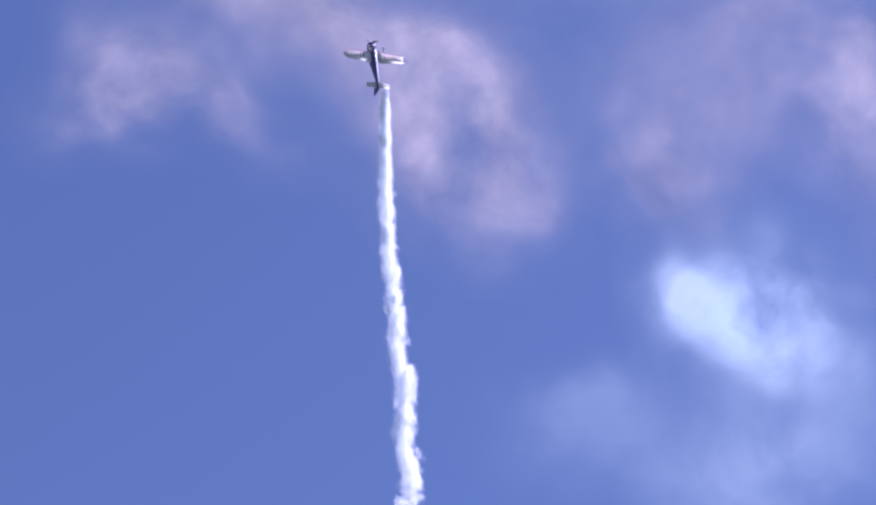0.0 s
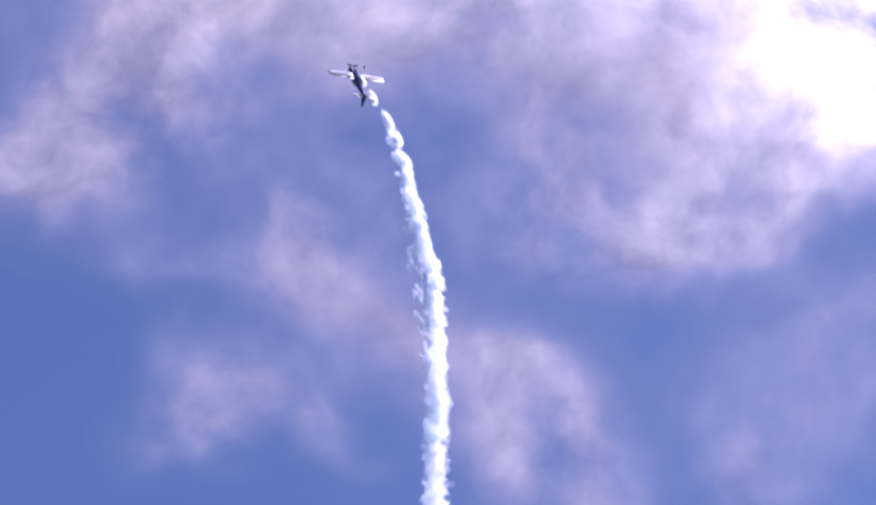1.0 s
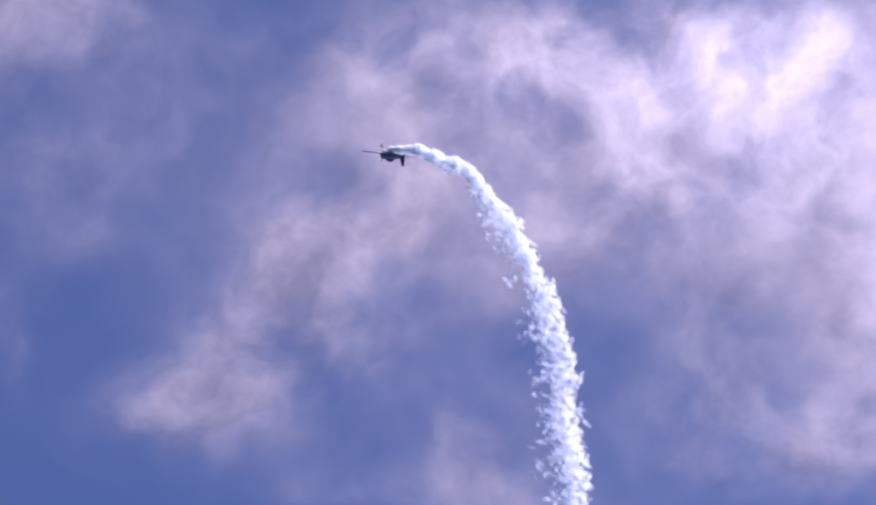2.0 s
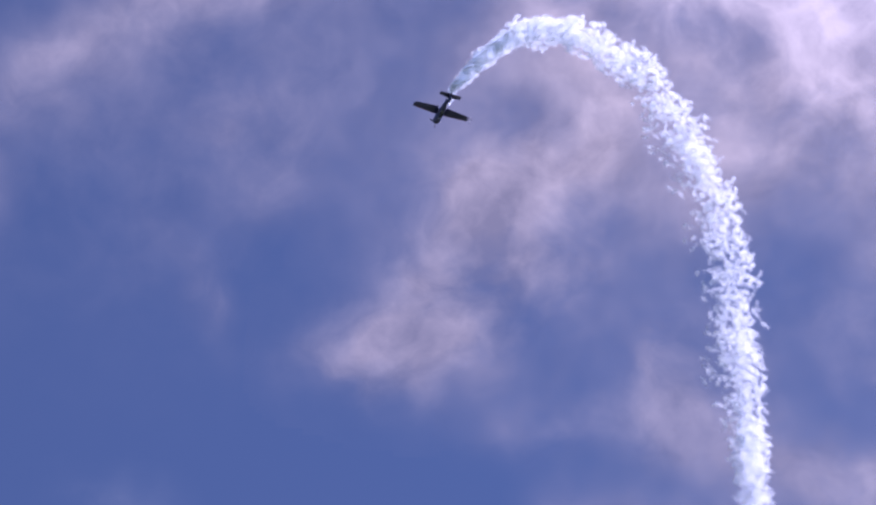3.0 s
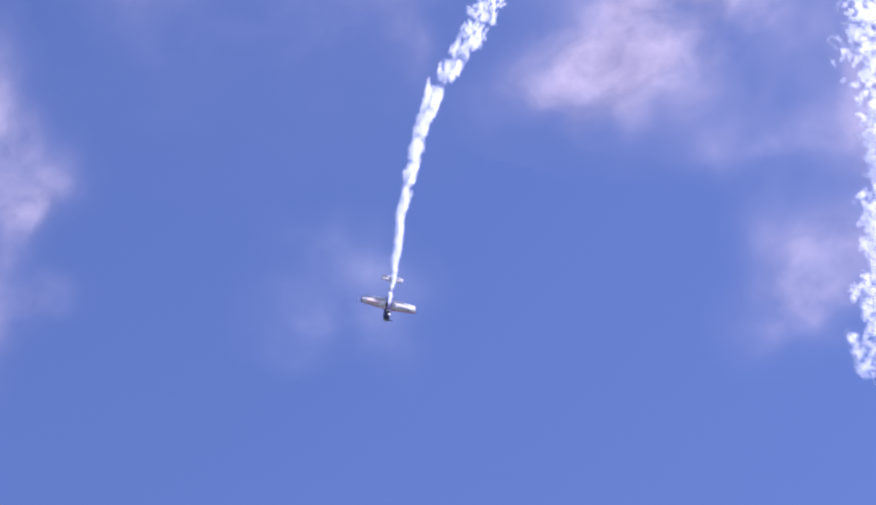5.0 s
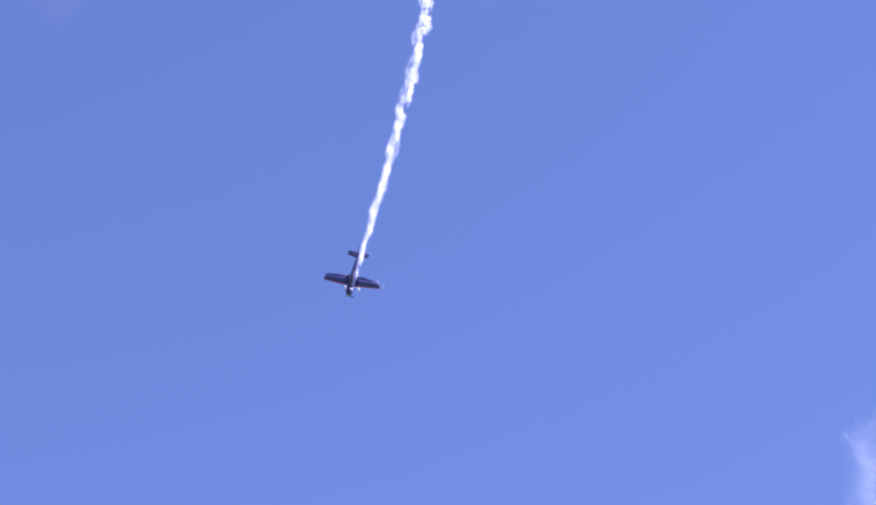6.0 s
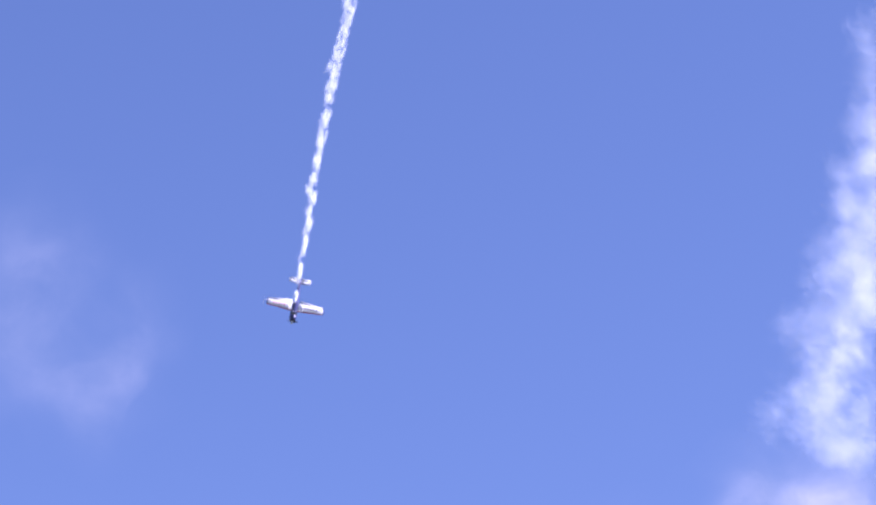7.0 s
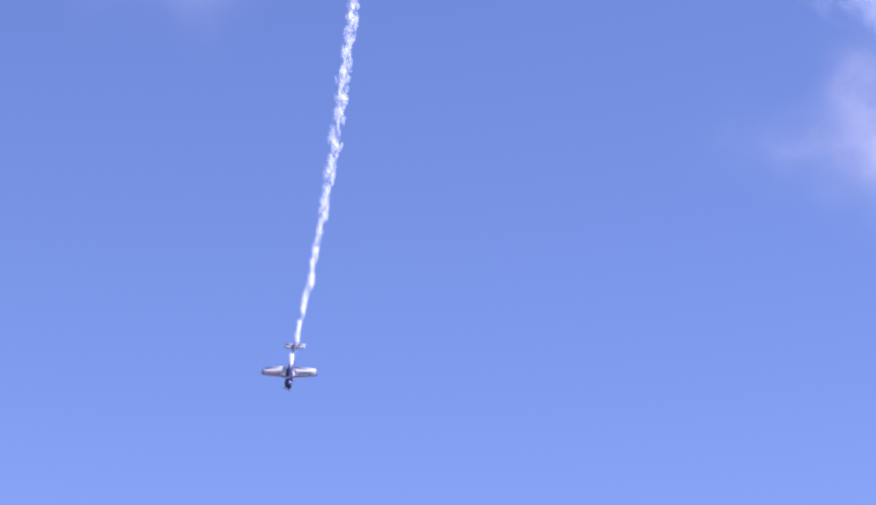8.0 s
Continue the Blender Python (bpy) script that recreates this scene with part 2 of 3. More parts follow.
def cloud(label, lobes, cool=0.0):
    """A cloud far off, as a bulging sheet of vapour on the dome of the sky. Lobes: bearing, height, width, depth and
    lean in degrees, density, painted sunlit brightness.
    """
    k = CLOUD_COUNT[0]
    CLOUD_COUNT[0] += 1
    far = 3300 + 60 * k
    stretch = math.cos(radians(sum(b[1] for b in lobes) / len(lobes)))
    reach = [0.5 * max(b[2], b[3]) * 2.0 + 0.5 for b in lobes]
    az0, az1 = min(b[0] - r / stretch for b, r in zip(lobes, reach)), max(b[0] + r / stretch for b, r in zip(lobes, reach))
    el0, el1 = min(b[1] - r for b, r in zip(lobes, reach)), max(b[1] + r for b, r in zip(lobes, reach))
    step = 0.12
    nx, ny = int((az1 - az0) * stretch / step) + 2, int((el1 - el0) / step) + 2
    verts, values = [], []
    for j in range(ny):
        for i in range(nx):
            az, el = az0 + (az1 - az0) * i / (nx - 1), el0 + (el1 - el0) * j / (ny - 1)
            w1 = noise.noise_vector(Vector((az * stretch * 0.55, el * 0.55, 3.1)))
            w2 = noise.noise_vector(Vector((az * stretch * 1.7, el * 1.7, 9.7)))
            x, y = az + (w1.x * 0.4 + w2.x * 0.24) / stretch, el + w1.y * 0.4 + w2.y * 0.24
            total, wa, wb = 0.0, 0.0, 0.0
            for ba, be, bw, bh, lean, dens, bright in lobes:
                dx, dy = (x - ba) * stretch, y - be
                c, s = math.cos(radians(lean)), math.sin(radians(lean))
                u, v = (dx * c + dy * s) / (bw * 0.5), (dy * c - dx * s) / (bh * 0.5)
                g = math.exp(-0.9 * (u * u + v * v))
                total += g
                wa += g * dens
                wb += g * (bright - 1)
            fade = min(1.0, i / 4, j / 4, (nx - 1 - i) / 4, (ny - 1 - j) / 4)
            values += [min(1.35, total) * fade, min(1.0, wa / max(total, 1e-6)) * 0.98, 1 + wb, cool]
            a, e = radians(az), radians(el)
            verts.append(Vector((math.sin(a) * math.cos(e), math.cos(a) * math.cos(e), math.sin(e))) * (far - 40 * min(1.0, total)))
    faces = [(j * nx + i, j * nx + i + 1, (j + 1) * nx + i + 1, (j + 1) * nx + i) for j in range(ny - 1) for i in range(nx - 1)
             if max(values[4 * v] for v in (j * nx + i, j * nx + i + 1, (j + 1) * nx + i + 1, (j + 1) * nx + i)) > 0.02]
    me = bpy.data.meshes.new("cloud")
    me.from_pydata(verts, [], faces)
    # channels: density, opacity, painted glow, cool tint
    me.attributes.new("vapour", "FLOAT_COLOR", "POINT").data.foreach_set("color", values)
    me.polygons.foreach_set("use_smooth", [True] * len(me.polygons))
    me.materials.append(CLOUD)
    tagged(new("cloud", me), label, "cloud", group="clouds in the sky")


cloud('small thin lavender cloud with a trailing wisp', [
    (-7.00, 41.30, 2.26, 1.54, 0, 0.42, 1.00),
    (-7.86, 40.52, 2.05, 1.23, 30, 0.30, 1.00),
    (-4.90, 40.33, 2.36, 0.92, -35, 0.30, 1.00),
])
cloud('long diagonal band of soft lavender cloud', [
    (-2.54, 42.09, 2.88, 1.34, -10, 0.42, 1.00),
    (-1.15, 41.50, 2.47, 2.05, -35, 0.44, 1.00),
    (0.63, 40.99, 2.05, 2.05, 0, 0.46, 1.03),
    (0.08, 39.87, 2.05, 2.05, -30, 0.48, 1.05),
    (1.54, 39.14, 1.85, 1.75, 0, 0.42, 1.02),
])
cloud('thin lavender streak of cloud in blue sky', [
    (5.39, 39.44, 1.34, 1.95, 30, 0.34, 1.00),
    (6.45, 40.92, 2.05, 2.67, 35, 0.30, 1.00),
    (8.43, 41.71, 2.47, 2.05, 20, 0.34, 1.00),
    (9.98, 40.16, 1.64, 3.49, 10, 0.50, 1.05),
])
cloud('bright white ragged cumulus cloud in blue sky', [
    (7.24, 36.82, 2.47, 1.85, -20, 1.00, 1.30),
    (5.87, 37.21, 1.34, 1.03, 0, 0.75, 1.20),
    (8.19, 36.20, 2.05, 1.44, -20, 0.85, 1.20),
    (6.68, 36.19, 1.44, 1.13, 0, 0.70, 1.20),
], cool=0.85)
cloud('pale hazy patch of low white cloud', [
    (7.61, 34.19, 3.29, 2.67, 20, 0.50, 1.05),
    (3.58, 35.09, 2.67, 1.34, 10, 0.25, 1.00),
    (4.52, 34.04, 3.08, 1.64, 0, 0.20, 1.00),
    (9.04, 35.93, 1.44, 1.23, 0, 0.30, 1.10),
], cool=0.85)
cloud('soft lavender cloud with ragged upper edge', [
    (-5.43, 44.03, 2.47, 2.26, 0, 0.46, 1.00),
    (-6.32, 44.52, 0.72, 1.44, 0, 0.35, 1.00),
    (-4.10, 42.63, 2.67, 1.85, -45, 0.36, 1.00),
    (-8.50, 43.44, 2.26, 1.23, 0, 0.26, 1.00),
])
cloud('lavender cloud bank with a hooked lower tip', [
    (-12.75, 44.93, 2.05, 1.23, 20, 0.55, 1.00),
    (-11.35, 45.41, 3.39, 2.16, 20, 0.60, 1.00),
    (-9.69, 47.01, 3.08, 3.08, 30, 0.55, 1.00),
    (-8.85, 48.26, 3.90, 2.47, 20, 0.72, 1.00),
    (-6.07, 49.01, 4.93, 2.47, -10, 0.80, 1.06),
    (-7.58, 46.64, 1.64, 1.54, 0, 0.30, 1.00),
])
cloud('broad lavender-white cloud bank high in the sky', [
    (-6.71, 51.06, 4.93, 2.88, 0, 0.75, 1.08),
    (-3.17, 50.40, 4.93, 3.08, 0, 0.90, 1.22),
    (0.17, 51.29, 5.34, 3.08, 0, 0.75, 1.30),
    (1.18, 49.38, 4.31, 2.47, 10, 0.70, 1.20),
    (-3.02, 47.83, 4.31, 2.05, -5, 0.75, 1.06),
    (3.99, 48.55, 3.70, 3.70, 0, 0.65, 1.25),
    (4.05, 51.11, 4.11, 3.08, 0, 0.90, 1.70),
])
cloud('bright ragged cloud with sunlit white edges', [
    (4.74, 45.62, 2.47, 3.08, 10, 0.70, 1.15),
    (2.28, 44.00, 3.39, 1.54, 0, 0.50, 1.06),
    (6.75, 44.46, 3.90, 1.34, 15, 0.65, 1.15),
    (0.33, 45.29, 2.05, 2.67, -40, 0.48, 1.00),
    (5.64, 43.61, 1.85, 1.34, 0, 0.28, 1.02),
    (2.08, 47.29, 2.67, 3.08, 10, 0.42, 1.00),
    (6.93, 41.88, 2.88, 2.26, 35, 0.16, 1.00),
])
# sun glow painted as lobe brightness; the sun lamp stands far to the right
cloud('dazzling white cloud with painted-in sun glow', [
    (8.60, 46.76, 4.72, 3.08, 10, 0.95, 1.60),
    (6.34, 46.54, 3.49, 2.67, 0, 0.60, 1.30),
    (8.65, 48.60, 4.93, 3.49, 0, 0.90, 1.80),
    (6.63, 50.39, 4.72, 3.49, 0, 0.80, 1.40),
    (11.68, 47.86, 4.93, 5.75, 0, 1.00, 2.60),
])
cloud('dense lavender cloud bank with ragged rim', [
    (-17.67, 51.71, 3.08, 2.05, 10, 0.60, 1.05),
    (-20.01, 50.78, 2.26, 1.44, 20, 0.35, 1.00),
    (-22.69, 49.56, 3.39, 1.23, 25, 0.42, 1.00),
    (-16.15, 48.48, 2.26, 1.95, -40, 0.36, 1.00),
    (-17.91, 49.14, 2.05, 1.23, 0, 0.20, 1.00),
    (-24.31, 48.38, 2.05, 1.23, 20, 0.30, 1.00),
])
cloud('thin translucent wisp of cloud in blue sky', [
    (-24.60, 46.92, 1.34, 2.05, 0, 0.45, 1.00),
    (-17.75, 45.65, 0.82, 1.64, 25, 0.24, 1.00),
])
cloud('small curled translucent cloud in blue sky', [
    (-18.98, 41.56, 1.95, 0.82, -20, 0.26, 0.90),
    (-19.47, 40.77, 1.75, 1.23, 0, 0.17, 0.90),
    (-20.09, 40.08, 1.03, 0.72, 0, 0.24, 0.90),
    (-17.90, 40.41, 0.82, 1.64, 10, 0.17, 0.90),
], cool=0.4)
cloud('tall thin lavender cloud drifting in blue sky', [
    (-27.98, 43.16, 1.23, 2.67, 12, 0.52, 1.00),
    (-26.85, 42.03, 0.82, 1.75, -30, 0.36, 1.00),
    (-27.74, 39.80, 0.92, 1.44, 0, 0.36, 1.00),
    (-26.36, 40.43, 1.13, 0.62, 0, 0.18, 1.00),
])
cloud('faint twin-peaked lavender cloud in pale sky', [
    (-28.12, 26.02, 1.75, 2.47, -15, 0.20, 0.95),
    (-26.26, 25.09, 1.13, 2.26, -15, 0.20, 0.95),
    (-27.17, 24.44, 1.85, 1.13, 0, 0.12, 0.95),
], cool=0.4)
cloud('bright lavender-white cumulus cloud in pale sky', [
    (-12.63, 21.50, 2.36, 2.16, 10, 0.55, 0.98),
    (-13.67, 22.26, 1.23, 1.44, 0, 0.36, 0.97),
    (-15.02, 21.50, 2.26, 1.34, 0, 0.17, 0.97),
    (-12.15, 22.09, 1.85, 1.64, 0, 0.60, 1.00),
], cool=0.4)
cloud('thin hazy veil of high lavender cloud', [
    (-20.66, 48.68, 8.22, 6.16, 0, 0.12, 0.95),
    (-13.53, 50.26, 6.16, 4.11, 0, 0.18, 0.95),
    (4.91, 40.99, 7.19, 3.08, 0, 0.08, 0.95),
    (-3.33, 45.82, 6.16, 4.11, 0, 0.16, 0.95),
])


# ---- aerobatic aircraft: x to the nose, y to the left wing, z up; origin at the wing root ----
def aircraft():
    plane = new("aerobatic_aircraft")
    tagged(plane, "white, red and navy single-seat propeller aircraft trailing smoke", "aircraft")
    body = [(-4.75, 0.16, 0.05, 0.10), (-4.2, 0.14, 0.10, 0.20), (-3.2, 0.12, 0.20, 0.30), (-2.0, 0.12, 0.32, 0.42), (-1.0, 0.10, 0.42, 0.52),
            (0.0, 0.06, 0.48, 0.57), (0.8, 0.04, 0.50, 0.57), (1.25, 0.03, 0.50, 0.55)]
    part("fuselage", loft([oval(*s) for s in body]), NAVY, plane, "navy blue tapered fuselage")
    cowl = part("engine_cowling", loft([oval(x, z, w, h) for x, z, w, h in ((1.252, 0.03, 0.51, 0.56), (1.7, 0.02, 0.50, 0.52), (2.0, 0.01, 0.42, 0.42), (2.12, 0.0, 0.30, 0.30))]), NAVY, plane, "dark blue engine cowling")
    for side in (1, -1):
        part("air_inlet", loft([oval(x, 0.0, 0.09, 0.12, 12) for x in (2.08, 2.135)]), BLACK, cowl).location = (0, side * 0.2, 0.02)
    part("cockpit_sill", loft([oval(-1.25, 0.5, 0.2, 0.1), oval(-0.3, 0.56, 0.3, 0.12), oval(0.5, 0.53, 0.26, 0.1)]), NAVY, plane)
    canopy = part("canopy", loft([oval(-1.35, 0.52, 0.10, 0.06), oval(-1.0, 0.58, 0.26, 0.22), oval(-0.5, 0.62, 0.31, 0.33), oval(0.0, 0.61, 0.30, 0.30), oval(0.45, 0.56, 0.24, 0.16), oval(0.75, 0.52, 0.10, 0.06)]), GLASS, plane, "clear bubble canopy")
    part("canopy_frame", loft([oval(0.16, 0.6, 0.295, 0.285), oval(0.22, 0.6, 0.287, 0.277)]), NAVY, canopy)
    # wings
    for side in (1, -1):
        y0, y1 = side * 0.44, side * 3.95
        lead0, lead1, ch0, ch1 = 0.72, 0.42, 1.72, 1.02
        cut = 0.74

        def at(f, a, b):
            return a + (b - a) * f
        rings = []
        for f in (0.0, 0.2, 0.4, 0.6, 0.8, 0.97, 1.0):
            sh = 1.0 if f < 0.98 else 0.45
            rings.append(foil_ring(at(f, y0, y1), at(f, lead0, lead1), at(f, ch0, ch1), 0.15 * sh, -0.22, 0.0, cut))
        wing = part("wing", loft(rings), [WHITE, RED, NAVY], plane, "tapered wing, white below with red leading edge and dark top")
        me = wing.data
        for poly in me.polygons:
            c = poly.center
            f = (abs(c.y) - 0.44) / 3.51
            s = (at(f, lead0, lead1) - c.x) / at(f, ch0, ch1)
            poly.material_index = 1 if s < 0.12 else (2 if c.z > -0.22 else 0)
        rings = [foil_ring(at(f, y0, y1), at(f, lead0, lead1) - 0.004, at(f, ch0, ch1), 0.15, -0.22, cut + 0.005, 1.0) for f in (0.04, 0.5, 0.97)]
        ail = part("aileron", loft(rings), [WHITE, NAVY], wing, "full-span aileron with dark trailing edge")
        for poly in ail.data.polygons:
            poly.material_index = 1 if poly.center.z > -0.22 or poly.normal.x < -0.5 else 0
        rings = [foil_ring(y1 + side * d, lead1 - 0.02 - 2 * d * d, ch1 - 0.05 - 6 * d * d, 0.1, -0.22) for d in (0.002, 0.06, 0.1)]
        part("wing_tip", loft(rings), NAVY, wing, "dark rounded wing tip")
        # unreadable sponsor markings below the wing
        mark = FADED if side > 0 else DARK
        for k in range(5):
            f = 0.3 + 0.11 * k
            y, ch, ld = at(f, y0, y1), at(f, ch0, ch1), at(f, lead0, lead1)
            bm = bmesh.new()
            bmesh.ops.create_cube(bm, size=1.0)
            bmesh.ops.scale(bm, vec=(0.34, 0.2, 0.012), verts=bm.verts)
            bm.transform(Matrix.Translation((ld - 0.40 * ch, y, -0.22 - 0.5 * 0.15 * ch * 0.985)))
            part("marking_bar", bm, mark, wing, "plain bar of sponsor lettering")
    # sighting frame on the left tip
    sight = part("sighting_frame", tube((-0.1, 4.02, -0.22), (-0.1, 4.55, -0.22), 0.014), METAL, plane, "thin steel aerobatic sighting frame")
    for a, b in (((0.35, 4.5, -0.55), (0.35, 4.5, 0.15)), ((-0.45, 4.5, -0.55), (-0.45, 4.5, 0.15)), ((0.35, 4.5, -0.55), (-0.45, 4.5, 0.15)), ((-0.45, 4.5, -0.55), (0.35, 4.5, 0.15))):
        part("sighting_rod", tube(a, b, 0.012, k=6), METAL, sight)
    # tail
    for side in (1, -1):
        rings = [foil_ring(side * (0.10 + 1.42 * f), -3.55 - 0.25 * f, 0.95 - 0.3 * f, 0.11 if f < 0.99 else 0.05, 0.18, 0.0, 0.55) for f in (0, 0.5, 0.95, 1.0)]
        tail = part("tailplane", loft(rings), [WHITE, NAVY, RED], plane, "horizontal tailplane, white below and navy on top")
        for poly in tail.data.polygons:
            poly.material_index = 2 if poly.center.x > -3.62 else (1 if poly.center.z > 0.18 else 0)
        rings = [foil_ring(side * (0.14 + 1.38 * f), -3.555 - 0.25 * f, 0.95 - 0.3 * f, 0.11, 0.18, 0.56, 1.0) for f in (0, 0.5, 1.0)]
        lift = part("elevator", loft(rings), [WHITE, NAVY], tail, "elevator, white below and navy on top")
        for poly in lift.data.polygons:
            poly.material_index = 1 if poly.center.z > 0.18 or poly.normal.x < -0.5 else 0

    def fin_ring(z, lead, chord, thick, a, b):
        return [(x, zz, z) for x, _, zz in foil_ring(0, lead, chord, thick, 0, a, b)]
    part("fin", loft([fin_ring(0.2, -3.2, 1.5, 0.09, 0, 0.6), fin_ring(0.9, -3.75, 1.02, 0.09, 0, 0.6), fin_ring(1.45, -4.1, 0.7, 0.08, 0, 0.6)]), NAVY, plane, "navy vertical fin")
    part("rudder", loft([fin_ring(-0.02, -3.2, 1.62, 0.09, 0.62, 1.0), fin_ring(0.9, -3.75, 1.1, 0.09, 0.6, 1.0), fin_ring(1.48, -4.1, 0.8, 0.08, 0.58, 1.0)]), NAVY, plane)
    # undercarriage
    for side in (1, -1):
        leg = part("gear_leg", tube((0.55, side * 0.32, -0.45), (0.62, side * 0.95, -1.18), 0.07, 0.045, flat=0.4), WHITE, plane, "sprung white undercarriage leg")
        wheel = part("wheel", tube((0.62, side * 0.93, -1.27), (0.62, side * 1.05, -1.27), 0.19, k=18), BLACK, plane, "small black main wheel")
        part("hub", tube((0.62, side * 0.915, -1.27), (0.62, side * 1.065, -1.27), 0.07), METAL, wheel)
        part("wheel_spat", loft([[(x, side * 0.99 + w * math.cos(2 * math.pi * i / 14), -1.2 + h * math.sin(2 * math.pi * i / 14)) for i in range(14)] for x, w, h in ((0.05, 0.02, 0.03), (0.3, 0.1, 0.14), (0.62, 0.14, 0.19), (0.88, 0.11, 0.15), (1.0, 0.03, 0.05))]), WHITE, wheel, "white teardrop wheel spat")
        part("exhaust_pipe", tube((1.3, side * 0.18, -0.5), (0.75, side * 0.16, -0.62), 0.05), METAL, plane, "steel exhaust pipe")
    strut = part("tail_strut", tube((-4.3, 0, 0.06), (-4.62, 0, -0.16), 0.03), METAL, plane)
    part("tail_wheel", tube((-4.64, -0.03, -0.2), (-4.64, 0.03, -0.2), 0.09, k=14), BLACK, strut)
    # propeller
    hub = part("spinner", loft([oval(x, 0, r, r, 18, 2.0) for x, r in ((2.14, 0.2), (2.28, 0.185), (2.42, 0.12), (2.5, 0.03))]), WHITE, plane, "white pointed spinner")
    for k in range(3):
        rings = []
        for f in (0.0, 0.25, 0.6, 0.9, 1.0):
            w, tw = 0.055 + 0.06 * math.sin(math.pi * min(1, f * 0.9 + 0.1)), radians(55 - 38 * f)
            y = 0.14 + 0.82 * f
            rings.append([(2.25 + c * w * math.sin(tw) + s * 0.012 * math.cos(tw), c * w * math.cos(tw) - s * 0.012 * math.sin(tw), y) for c, s in ((1, 0), (0, 1), (-1, 0), (0, -1))])
        bm = loft(rings)
        bm.transform(Matrix.Rotation(radians(120 * k), 4, "X"))
        part("propeller_blade", bm, DARK, hub, "dark propeller blade")
    return plane


